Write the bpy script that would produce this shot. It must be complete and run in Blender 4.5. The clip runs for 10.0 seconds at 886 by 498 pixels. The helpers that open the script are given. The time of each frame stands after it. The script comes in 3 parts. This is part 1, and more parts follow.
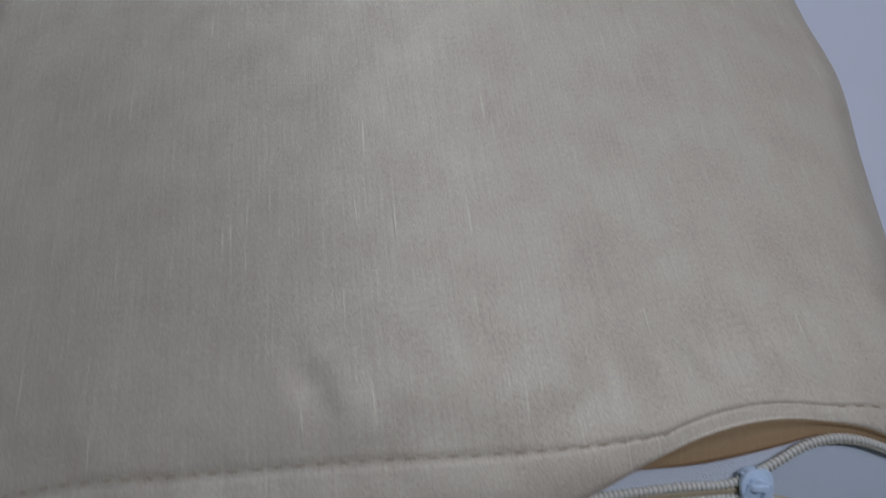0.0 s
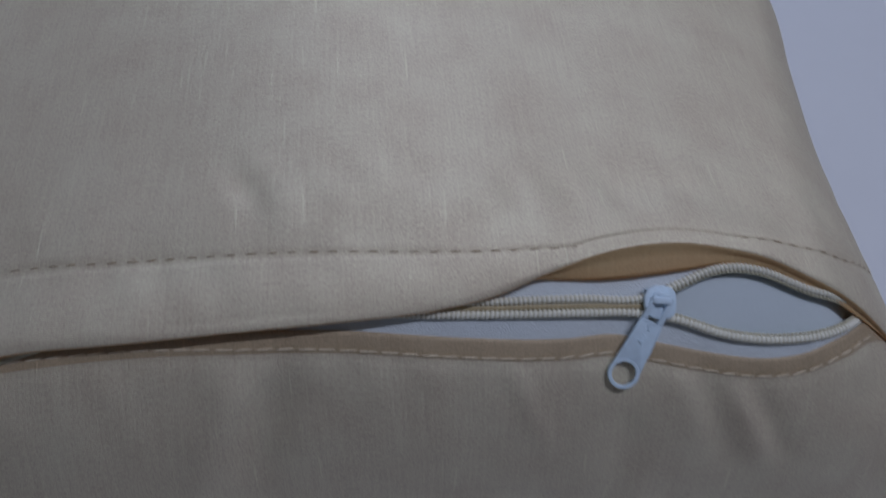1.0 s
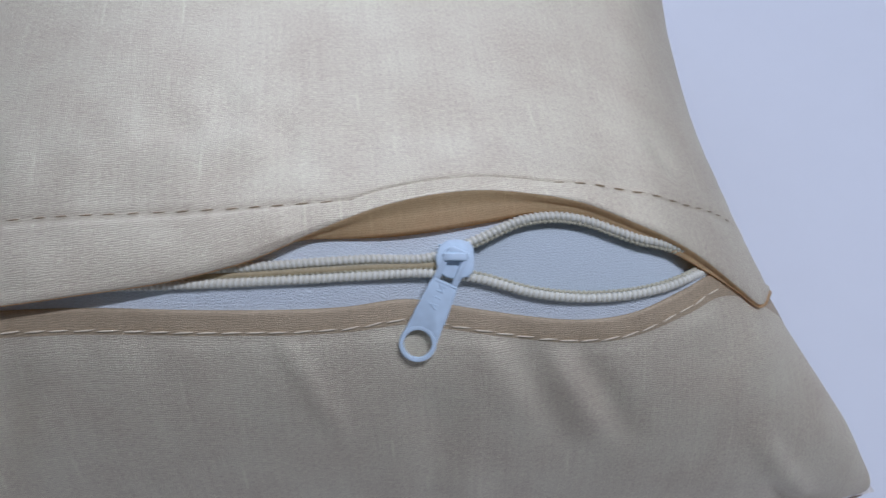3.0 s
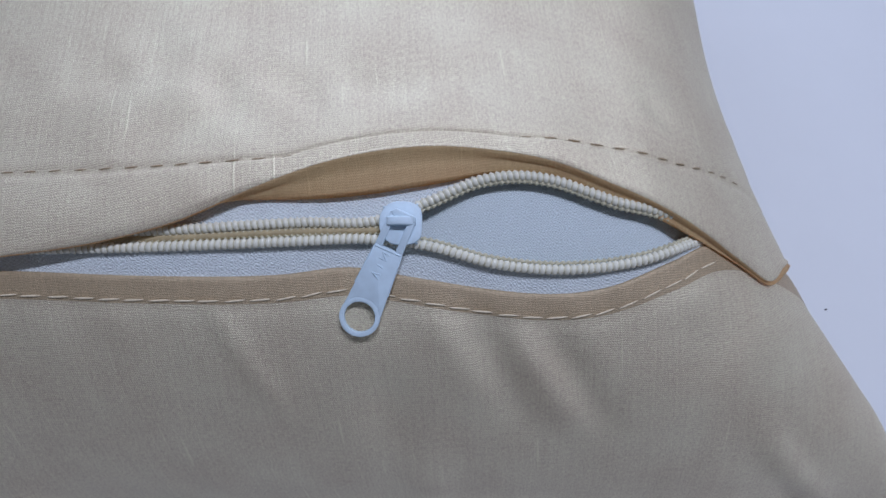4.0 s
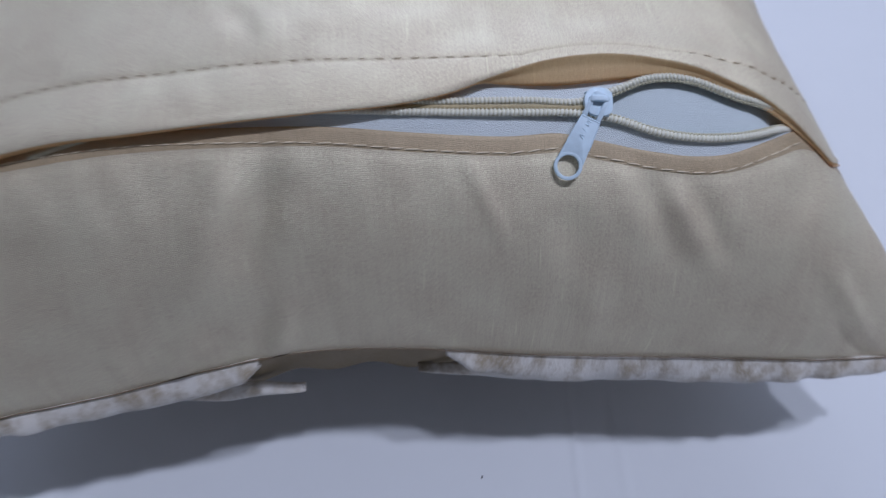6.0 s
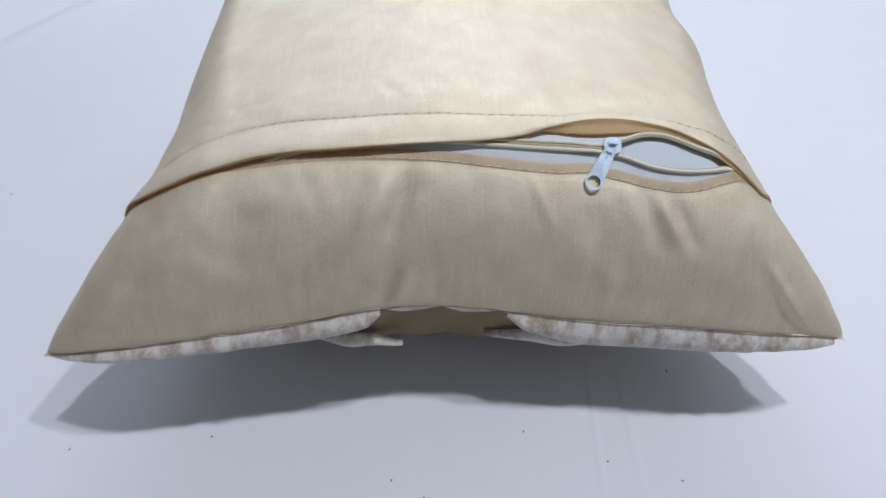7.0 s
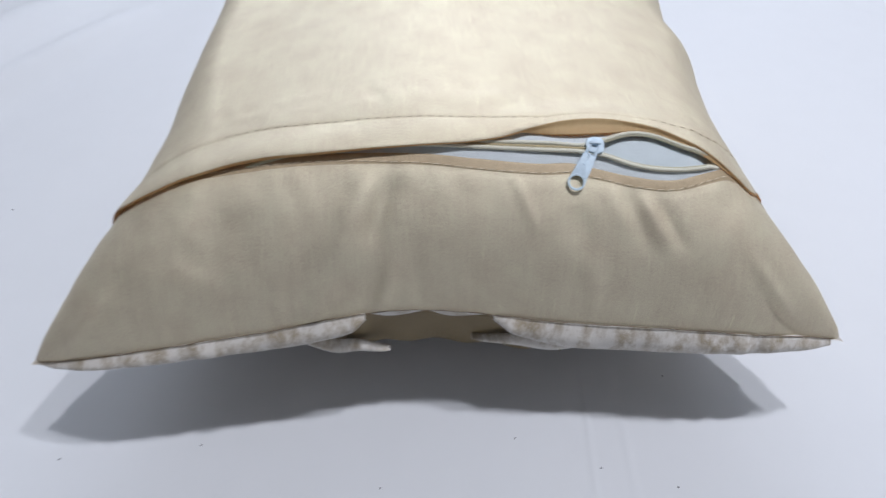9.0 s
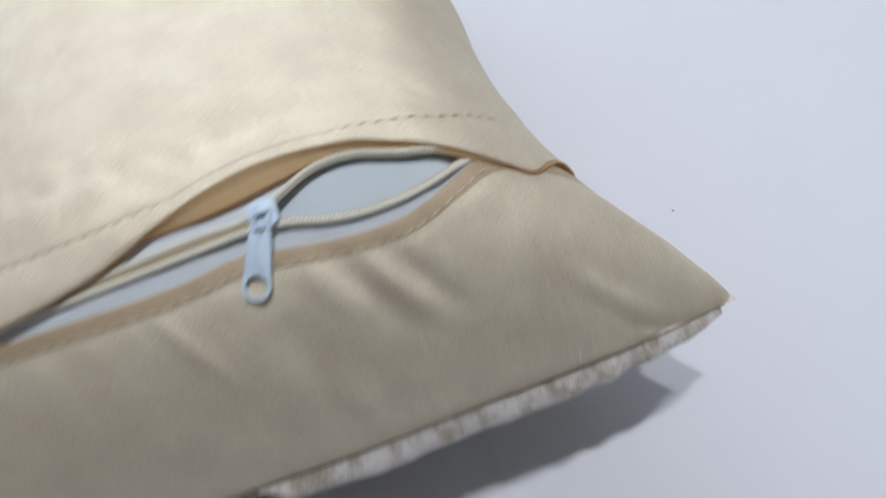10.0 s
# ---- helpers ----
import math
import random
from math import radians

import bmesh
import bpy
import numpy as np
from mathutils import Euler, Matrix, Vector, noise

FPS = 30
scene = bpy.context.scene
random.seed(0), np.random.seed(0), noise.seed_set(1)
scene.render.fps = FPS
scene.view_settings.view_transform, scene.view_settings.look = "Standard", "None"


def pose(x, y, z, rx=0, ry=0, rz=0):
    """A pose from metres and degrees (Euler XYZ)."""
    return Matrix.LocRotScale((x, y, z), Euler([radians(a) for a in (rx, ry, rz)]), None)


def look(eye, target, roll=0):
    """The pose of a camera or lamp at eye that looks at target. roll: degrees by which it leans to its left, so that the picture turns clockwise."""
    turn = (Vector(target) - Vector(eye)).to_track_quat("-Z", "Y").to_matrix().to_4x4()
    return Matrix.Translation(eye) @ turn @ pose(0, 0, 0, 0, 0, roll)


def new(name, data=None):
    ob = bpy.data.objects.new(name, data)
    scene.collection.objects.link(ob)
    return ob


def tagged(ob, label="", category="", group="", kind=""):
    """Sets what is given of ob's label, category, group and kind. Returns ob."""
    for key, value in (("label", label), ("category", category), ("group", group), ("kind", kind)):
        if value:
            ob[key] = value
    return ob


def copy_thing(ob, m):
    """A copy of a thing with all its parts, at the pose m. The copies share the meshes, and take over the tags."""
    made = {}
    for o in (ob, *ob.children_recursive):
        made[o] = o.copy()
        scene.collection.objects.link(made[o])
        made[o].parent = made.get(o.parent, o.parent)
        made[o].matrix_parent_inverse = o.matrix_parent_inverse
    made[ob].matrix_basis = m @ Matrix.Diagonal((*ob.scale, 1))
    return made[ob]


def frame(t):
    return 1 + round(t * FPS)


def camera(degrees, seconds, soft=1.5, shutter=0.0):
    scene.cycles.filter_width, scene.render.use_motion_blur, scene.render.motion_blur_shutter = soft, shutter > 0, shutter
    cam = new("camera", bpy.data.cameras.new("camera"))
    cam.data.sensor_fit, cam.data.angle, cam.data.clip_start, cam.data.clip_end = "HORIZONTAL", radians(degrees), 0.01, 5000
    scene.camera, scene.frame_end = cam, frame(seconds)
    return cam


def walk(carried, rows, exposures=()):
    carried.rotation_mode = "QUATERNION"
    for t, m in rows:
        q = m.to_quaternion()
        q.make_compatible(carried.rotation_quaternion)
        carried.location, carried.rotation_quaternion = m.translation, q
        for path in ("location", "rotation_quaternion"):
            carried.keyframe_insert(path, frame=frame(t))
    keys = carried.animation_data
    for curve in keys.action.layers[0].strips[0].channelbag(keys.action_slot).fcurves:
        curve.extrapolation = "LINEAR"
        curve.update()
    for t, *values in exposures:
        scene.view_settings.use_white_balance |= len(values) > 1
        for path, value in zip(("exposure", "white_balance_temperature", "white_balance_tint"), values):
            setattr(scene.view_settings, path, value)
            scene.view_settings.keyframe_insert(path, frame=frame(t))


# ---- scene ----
cam = camera(74.0, 10.0, soft=1.45, shutter=0.5)


def aim(eye, yaw, pitch, roll):
    """A camera pose from a place, a heading, a tilt and a lean, in degrees."""
    h, p = radians(yaw), radians(pitch)
    way = Vector((-math.sin(h) * math.cos(p), math.cos(h) * math.cos(p), math.sin(p)))
    return look(eye, Vector(eye) + way, roll)


# seconds, eye, yaw, pitch, roll
PATH = [
    (0, (-0.0111, 0.0539, 0.3049), -13.82, -63.62, 6.97),
    (0.5, (-0.0032, 0.0240, 0.2952), -12.02, -61.06, 7.84),
    (1, (0.0038, -0.0043, 0.2901), -11.15, -59.21, 6.43),
    (1.5, (0.0143, -0.0173, 0.2864), -10.59, -58.78, 4.43),
    (2, (0.0211, -0.0157, 0.2846), -11.21, -58.28, 5.72),
    (2.5, (0.0338, -0.0125, 0.2764), -11.30, -58.80, 4.90),
    (3, (0.0578, -0.0097, 0.2693), -10.81, -58.77, 3.39),
    (4.5, (0.0817, -0.0055, 0.2528), 3.65, -61.86, -7.60),
    (5, (0.0783, -0.0040, 0.2530), 2.44, -62.05, -5.73),
    (5.5, (0.0635, -0.0173, 0.2554), -2.57, -60.90, -1.77),
    (6, (0.0151, -0.0703, 0.2746), -6.22, -56.34, 1.09),
    (6.2, (0.0077, -0.0962, 0.2883), -7.12, -52.31, 1.13),
    (7.3, (-0.0287, -0.1809, 0.3204), -4.43, -45.47, 3.26),
    (7.5, (-0.0286, -0.1837, 0.3189), -4.36, -45.57, 2.85),
    (8, (-0.0324, -0.1888, 0.3240), -5.38, -45.76, 3.15),
    (8.5, (-0.0283, -0.1859, 0.3215), -4.16, -44.36, 2.61),
    (9, (-0.0099, -0.1745, 0.3129), -3.03, -43.93, 0.70),
    (9.5, (0.0378, -0.1340, 0.2939), -12.11, -49.31, -2.92),
    (10, (0.1005, -0.0704, 0.2745), -7.86, -53.39, -19.45),
]
EXPOSURES = [(0, -1.15, 5450, 20), (0.5, -1.15, 5450, 20), (1.0, -1.18, 5400, 20), (1.5, -0.72, 5370, 19), (2.0, -0.38, 5370, 19),
             (3.0, -0.34, 5370, 19), (5.0, -0.36, 5370, 19), (6.2, -0.25, 5370, 19), (7.3, 0.2, 6000, 14), (9.2, 0.2, 6000, 14), (10.0, 0.0, 6000, 14)]
walk(cam, [(t, aim(eye, a, b, c)) for t, eye, a, b, c in PATH], EXPOSURES)

# ---- light: two small ceiling lamps and a window in a plain room ----
world = bpy.data.worlds.new("world")
scene.world = world
world.use_nodes = True
world.node_tree.nodes["Background"].inputs[0].default_value = (0.8, 0.9, 1.0, 1)
world.node_tree.nodes["Background"].inputs[1].default_value = 0.01
CEILING = 1.95
LAMPS = [((0.85, 0.10), 11.5), ((0.36, 0.08), 10.5)]
WINDOW = (-0.95, 0.95, 0.45, 1.70)


def ceiling_light(place, watts):
    data = bpy.data.lights.new("lamp_light", "AREA")
    data.shape, data.size, data.energy = "DISK", 0.10, watts
    data.color = (1.0, 1.0, 1.0)
    ob = new("lamp_light", data)
    ob.matrix_world = pose(place[0], place[1], CEILING - 0.032, 0, 0, 0)
    return ob


for place, watts in LAMPS:
    ceiling_light(place, watts)

# daylight in the opening of the window behind the cushion
sky = bpy.data.lights.new("window_light", "AREA")
sky.shape, sky.size, sky.size_y, sky.energy = "RECTANGLE", WINDOW[1] - WINDOW[0], WINDOW[3] - WINDOW[2], 30.0
sky.color = (0.90, 0.95, 1.0)
new("window_light", sky).matrix_world = look(((WINDOW[0] + WINDOW[1]) / 2, 2.16, (WINDOW[2] + WINDOW[3]) / 2), ((WINDOW[0] + WINDOW[1]) / 2, 0, (WINDOW[2] + WINDOW[3]) / 2 - 0.5))


# ---- curves through a few control values ----
def through_points(xs, ys):
    xs, ys = np.array(xs, float), np.array(ys, float)
    m = np.gradient(ys, xs)

    def f(x):
        x = np.clip(x, xs[0], xs[-1])
        i = np.clip(np.searchsorted(xs, x) - 1, 0, len(xs) - 2)
        h = xs[i + 1] - xs[i]
        t = (x - xs[i]) / h
        return (ys[i] * (2 * t**3 - 3 * t**2 + 1) + h * m[i] * (t**3 - 2 * t**2 + t)
                + ys[i + 1] * (3 * t**2 - 2 * t**3) + h * m[i + 1] * (t**3 - t**2))
    return f


# ---- materials ----
class Nodes:
    def __init__(self, name):
        self.mat = bpy.data.materials.new(name)
        self.mat.use_nodes = True
        self.tree = self.mat.node_tree
        self.bsdf = self.tree.nodes["Principled BSDF"]

    def add(self, kind, **inputs):
        n = self.tree.nodes.new(kind)
        for k, v in inputs.items():
            n.inputs[k].default_value = v
        return n

    def link(self, a, b):
        self.tree.links.new(a, b)

    def scaled(self, source, scale):
        n = self.add("ShaderNodeMapping")
        n.inputs["Scale"].default_value = scale
        self.link(source, n.inputs["Vector"])
        return n.outputs[0]

    def noise(self, vec, scale, detail=3.0, rough=0.55):
        n = self.add("ShaderNodeTexNoise")
        n.inputs["Scale"].default_value, n.inputs["Detail"].default_value = scale, detail
        n.inputs["Roughness"].default_value = rough
        self.link(vec, n.inputs["Vector"])
        return n.outputs[0]

    def span(self, value, a, b, lo, hi):
        n = self.add("ShaderNodeMapRange")
        for k, v in zip(("From Min", "From Max", "To Min", "To Max"), (a, b, lo, hi)):
            n.inputs[k].default_value = v
        self.link(value, n.inputs["Value"])
        return n.outputs[0]

    def math(self, op, a, b):
        n = self.add("ShaderNodeMath")
        n.operation = op
        for i, v in enumerate((a, b)):
            if isinstance(v, (int, float)):
                n.inputs[i].default_value = v
            else:
                self.link(v, n.inputs[i])
        return n.outputs[0]

    def mix(self, fac, a, b):
        n = self.add("ShaderNodeMix")
        n.data_type = "RGBA"
        for i, v in ((0, fac), (6, a), (7, b)):
            if isinstance(v, (int, float)):
                n.inputs[i].default_value = v
            elif isinstance(v, tuple):
                n.inputs[i].default_value = (*v, 1)
            else:
                self.link(v, n.inputs[i])
        return n.outputs[2]

    def weave(self, uv, across, along, rib=0.7):
        """Threads over and under one another, slightly uneven: 0 to 1, with the ribs of the weft stronger."""
        parts = self.add("ShaderNodeSeparateXYZ")
        self.link(uv, parts.inputs[0])
        wave = []
        for out, period, rate in ((0, across, 520), (1, along, 430)):
            drift = self.span(self.noise(uv, rate, 2.0), 0.3, 0.7, -3.2, 3.2)
            angle = self.math("ADD", self.math("MULTIPLY", parts.outputs[out], 2 * math.pi / period), drift)
            wave.append(self.math("SINE", angle, 0.0))
        over = self.math("MULTIPLY", wave[0], wave[1])
        return self.span(self.math("ADD", over, self.math("MULTIPLY", wave[1], rib)), -1 - rib, 1 + rib, 0.0, 1.0)

    def bump(self, height, strength, distance):
        n = self.add("ShaderNodeBump")
        n.inputs["Strength"].default_value, n.inputs["Distance"].default_value = strength, distance
        self.link(height, n.inputs["Height"])
        self.link(n.outputs[0], self.bsdf.inputs["Normal"])


def satin(name, base, rough=0.62, sheen=0.0, slub=0.3, lustre=0.62, thin=0.10):
    """Slubbed satin: fine ribs, uneven threads that run up the cloth, soft mottling."""
    n = Nodes(name)
    uv = n.add("ShaderNodeUVMap").outputs[0]
    weave = n.weave(uv, 0.00046, 0.00052)
    streak = n.noise(n.scaled(uv, (1300, 45, 1)), 1.0, 2.0)
    slubs = n.span(n.noise(n.scaled(uv, (650, 38, 1)), 1.0, 1.0), 0.69, 0.80, 0.0, 1.0)
    fine = n.noise(n.scaled(uv, (2600, 900, 1)), 1.0, 1.0)
    mottle = n.noise(uv, 55, 3.0)
    tone = n.math("ADD", n.span(streak, 0.3, 0.7, -0.05, 0.05), n.span(mottle, 0.3, 0.7, -0.07, 0.07))
    tone = n.math("ADD", tone, n.span(fine, 0.3, 0.7, -0.11, 0.11))
    tone = n.math("ADD", tone, n.math("MULTIPLY", slubs, 0.24 * slub / 0.3))
    tone = n.math("ADD", tone, n.span(weave, 0.0, 1.0, -0.21, 0.21))
    tone = n.math("ADD", tone, n.span(n.noise(n.scaled(uv, (5000, 1600, 1)), 1.0, 0.0), 0.3, 0.7, -0.06, 0.06))
    dark = tuple(c * 0.58 for c in base)
    light = tuple(min(c * 1.13, 0.92) for c in base)
    n.link(n.mix(n.span(tone, -0.36, 0.22, 0.0, 1.0), dark, light), n.bsdf.inputs["Base Color"])
    n.link(n.span(tone, -0.2, 0.2, rough + 0.06, rough - 0.06), n.bsdf.inputs["Roughness"])
    n.bsdf.inputs["Sheen Weight"].default_value = sheen
    n.bsdf.inputs["Sheen Roughness"].default_value = 0.4
    n.bsdf.inputs["Specular IOR Level"].default_value = 0.9
    n.bsdf.inputs["Metallic"].default_value = lustre
    relief = n.math("ADD", weave, n.math("MULTIPLY", slubs, 0.6))
    relief = n.math("ADD", relief, n.math("MULTIPLY", streak, 0.8))
    n.bump(relief, 0.6, 0.00016)
    through_cloth, both = n.add("ShaderNodeBsdfTranslucent"), n.add("ShaderNodeMixShader", Fac=thin)
    through_cloth.inputs["Color"].default_value = (*(c ** 1.4 for c in base), 1)
    n.link(n.bsdf.outputs[0], both.inputs[1])
    n.link(through_cloth.outputs[0], both.inputs[2])
    n.link(both.outputs[0], n.tree.nodes["Material Output"].inputs["Surface"])
    return n.mat


def woven(name, base, period=0.0006, rough=0.8, contrast=0.12, coord="UV", dirt=0.03, long=1.0, depth=0.00022):
    """Plain woven cotton or polyester tape."""
    n = Nodes(name)
    vec = n.add("ShaderNodeUVMap").outputs[0] if coord == "UV" else n.add("ShaderNodeTexCoord").outputs["Object"]
    cross = n.weave(vec, period, period * long, 0.25)
    mott = n.noise(vec, 40, 4.0)
    fac = n.math("ADD", n.math("MULTIPLY", cross, contrast * 4), n.span(mott, 0.3, 0.7, -dirt, dirt))
    n.link(n.mix(n.span(fac, -0.1, contrast * 4 + 0.05, 0.0, 1.0), tuple(c * (1 - contrast) for c in base), base), n.bsdf.inputs["Base Color"])
    n.bsdf.inputs["Roughness"].default_value = rough
    n.bsdf.inputs["Sheen Weight"].default_value = 0.15
    n.bump(n.math("ADD", cross, n.math("MULTIPLY", mott, 0.5)), 0.6, depth)
    return n.mat


def velvet(name):
    """Crushed velvet: white pile that turns brown where it lies the other way."""
    n = Nodes(name)
    vec = n.add("ShaderNodeTexCoord").outputs["Object"]
    patch = n.noise(n.scaled(vec, (1.7, 1.0, 1.2)), 75, 5.0, 0.66)
    spark = n.noise(vec, 1500, 2.0)
    col = n.mix(n.span(patch, 0.42, 0.62, 0.0, 1.0), (0.74, 0.70, 0.64), (0.40, 0.33, 0.23))
    col = n.mix(n.span(spark, 0.55, 0.75, 0.0, 0.5), col, (0.85, 0.83, 0.8))
    n.link(col, n.bsdf.inputs["Base Color"])
    n.bsdf.inputs["Roughness"].default_value = 0.55
    n.bsdf.inputs["Sheen Weight"].default_value = 0.6
    n.bump(n.math("ADD", patch, n.math("MULTIPLY", spark, 0.3)), 0.7, 0.0012)
    return n.mat


def plain(name, base, rough=0.6, metal=0.0, grain=0.05, scale=60.0, depth=0.0004, coat=0.0):
    """Painted or moulded surface with slight unevenness."""
    n = Nodes(name)
    vec = n.add("ShaderNodeTexCoord").outputs["Object"]
    mott = n.noise(vec, scale, 5.0)
    n.link(n.mix(n.span(mott, 0.3, 0.7, 0.0, 1.0), tuple(c * (1 - grain) for c in base), tuple(min(1, c * (1 + grain)) for c in base)), n.bsdf.inputs["Base Color"])
    n.link(n.span(mott, 0.3, 0.7, rough - 0.06, rough + 0.06), n.bsdf.inputs["Roughness"])
    n.bsdf.inputs["Metallic"].default_value = metal
    n.bsdf.inputs["Coat Weight"].default_value = coat
    n.bump(mott, 0.2, depth)
    return n.mat


CREAM = (0.98, 0.765, 0.575)
cream_satin = satin("cream_satin", CREAM)
# Hem: same satin, its orange is bounced and shine-through light put into colour.
lit_hem_satin = satin("lit_hem_satin", (0.97, 0.66, 0.34), rough=0.6, lustre=0.1, thin=0.45)
# Band: same satin darkened, the shade below the zip put into its base.
shaded_band_satin = satin("shaded_band_satin", (0.58, 0.45, 0.28), rough=0.5, lustre=0.25)
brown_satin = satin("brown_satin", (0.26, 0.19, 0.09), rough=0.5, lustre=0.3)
tape_white = woven("tape_white", (0.86, 0.92, 0.94), 0.0010, 0.75, 0.32, long=0.7, depth=0.0004)
pad_white = woven("pad_white", (0.80, 0.88, 0.91), 0.0007, 0.85, 0.34, long=0.9, depth=0.0003)
coil_cream = plain("coil_cream", (0.80, 0.78, 0.66), 0.32, grain=0.06, scale=900, depth=0.0001)
coil_olive = plain("coil_olive", (0.60, 0.56, 0.40), 0.45, grain=0.1, scale=900, depth=0.0001)
coil_lock_shade = plain("coil_lock_shade", (0.45, 0.36, 0.20), 0.6, grain=0.15, scale=700, depth=0.0002)
thread_cream = plain("thread_cream", (0.84, 0.74, 0.54), 0.5, grain=0.12, scale=2500, depth=0.0002)
thread_tan = plain("thread_tan", (0.44, 0.33, 0.20), 0.6, grain=0.12, scale=2500, depth=0.0002)
seam_crease_shade = plain("seam_crease_shade", (0.20, 0.14, 0.08), 0.7, grain=0.2, scale=1500, depth=0.0002)
pull_white = plain("pull_white", (0.65, 0.78, 0.88), 0.55, grain=0.06, scale=500, depth=0.00015)
velvet_white = velvet("velvet_white")
sheet_white = woven("sheet_white", (0.70, 0.71, 0.73), 0.0007, 0.85, 0.03, coord="Object", dirt=0.06, depth=0.00005)
mattress_cloth = woven("mattress_cloth", (0.7, 0.7, 0.68), 0.004, 0.9, 0.1, coord="Object")
# Unseen walls: dark south and north limit fill, lighter sides bounce some back.
low_bounce_paint = plain("low_bounce_paint", (0.13, 0.125, 0.12), 0.85, grain=0.03, scale=3, depth=0.002)
side_bounce_paint = plain("side_bounce_paint", (0.38, 0.38, 0.38), 0.85, grain=0.03, scale=3, depth=0.002)
ceiling_paint = plain("ceiling_paint", (0.66, 0.66, 0.65), 0.9, grain=0.02, scale=3, depth=0.001)
floor_tile = plain("floor_tile", (0.16, 0.14, 0.12), 0.5, grain=0.12, scale=6, depth=0.001)
lamp_white = plain("lamp_white", (0.8, 0.8, 0.8), 0.4)
lint_dark = plain("lint_dark", (0.12, 0.12, 0.13), 0.9, grain=0.3, scale=900)


# ---- mesh helpers ----
def part(name, bm, material, parent=None, label=""):
    me = bpy.data.meshes.new(name)
    bm.normal_update()
    bm.to_mesh(me)
    bm.free()
    return place_mesh(name, me, material, parent, label)


def place_mesh(name, me, material, parent=None, label="", smooth=True):
    if material and not me.materials:
        me.materials.append(material)
    if smooth:
        me.polygons.foreach_set("use_smooth", [True] * len(me.polygons))
    ob = new(name, me)
    if parent:
        ob.parent = parent
    return tagged(ob, label)


def cloth(name, pts, uv, material, parent=None, label="", thick=0.0, hem=None):
    """A grid of points (rows, columns, 3) as one sheet of cloth."""
    r, c = pts.shape[:2]
    i = np.arange(r * c).reshape(r, c)
    quads = np.stack([i[:-1, :-1], i[:-1, 1:], i[1:, 1:], i[1:, :-1]], -1).reshape(-1, 4)
    me = bpy.data.meshes.new(name)
    me.from_pydata(pts.reshape(-1, 3).tolist(), [], quads.tolist())
    layer = me.uv_layers.new(name="UVMap")
    flat = np.array(uv, float).reshape(-1, 2)
    layer.data.foreach_set("uv", flat[quads.reshape(-1)].ravel())
    me.update()
    ob = place_mesh(name, me, material, parent, label)
    if hem:
        me.materials.append(hem[2])
        row_of = np.repeat(np.arange(r - 1), c - 1)
        me.polygons.foreach_set("material_index", ((row_of >= hem[0]) & (row_of < hem[1])).astype(int))
    if thick:
        mod = ob.modifiers.new("thickness", "SOLIDIFY")
        mod.thickness, mod.offset = thick, -1.0
    return ob


def box(name, lo, hi, material, bevel=0.0, parent=None, label=""):
    bm = bmesh.new()
    bmesh.ops.create_cube(bm, size=1)
    bmesh.ops.scale(bm, vec=[b - a for a, b in zip(lo, hi)], verts=bm.verts)
    bmesh.ops.translate(bm, vec=[(a + b) / 2 for a, b in zip(lo, hi)], verts=bm.verts)
    if bevel:
        bmesh.ops.bevel(bm, geom=bm.edges[:], offset=bevel, segments=4, profile=0.5, affect="EDGES")
    me = bpy.data.meshes.new(name)
    bm.to_mesh(me)
    bm.free()
    return place_mesh(name, me, material, parent, label, smooth=bool(bevel))


def tube(name, line, radius, material, parent, label="", sides=10):
    """A round cord along a line of points, closed at both ends."""
    pts = np.array(line, float)
    tan = np.gradient(pts, axis=0)
    tan /= np.linalg.norm(tan, axis=1, keepdims=True)
    up = np.array([0.0, -0.3, 1.0])
    side = np.cross(tan, up)
    side /= np.linalg.norm(side, axis=1, keepdims=True)
    nor = np.cross(side, tan)
    rad = np.array(radius, float) * np.ones(len(pts))
    rad[0], rad[-1] = rad[0] * 0.3, rad[-1] * 0.3
    bm = bmesh.new()
    rings = []
    for k in range(len(pts)):
        ring = []
        for j in range(sides):
            a = 2 * math.pi * j / sides
            ring.append(bm.verts.new(pts[k] + rad[k] * (math.cos(a) * side[k] + math.sin(a) * nor[k])))
        rings.append(ring)
    for p, q in zip(rings, rings[1:]):
        for j in range(sides):
            bm.faces.new((p[j], p[(j + 1) % sides], q[(j + 1) % sides], q[j]))
    bm.faces.new(rings[0][::-1])
    bm.faces.new(rings[-1])
    return part(name, bm, material, parent, label)


def plate(bm, outline, z0, z1, hole=None, bevel=0.0003):
    """A flat plate of any outline, with an opening if given, extruded and rounded."""
    def ring(pts, z):
        return [bm.verts.new((px, py, z)) for px, py in pts]
    lo, hi = ring(outline, z0), ring(outline, z1)
    n = len(outline)
    for k in range(n):
        bm.faces.new((lo[k], lo[(k + 1) % n], hi[(k + 1) % n], hi[k]))
    if hole is None:
        bm.faces.new(lo[::-1])
        bm.faces.new(hi)
    else:
        li, hi2 = ring(hole, z0), ring(hole, z1)
        for k in range(n):
            bm.faces.new((li[(k + 1) % n], li[k], hi2[k], hi2[(k + 1) % n]))
            bm.faces.new((hi[k], hi[(k + 1) % n], hi2[(k + 1) % n], hi2[k]))
            bm.faces.new((lo[(k + 1) % n], lo[k], li[k], li[(k + 1) % n]))


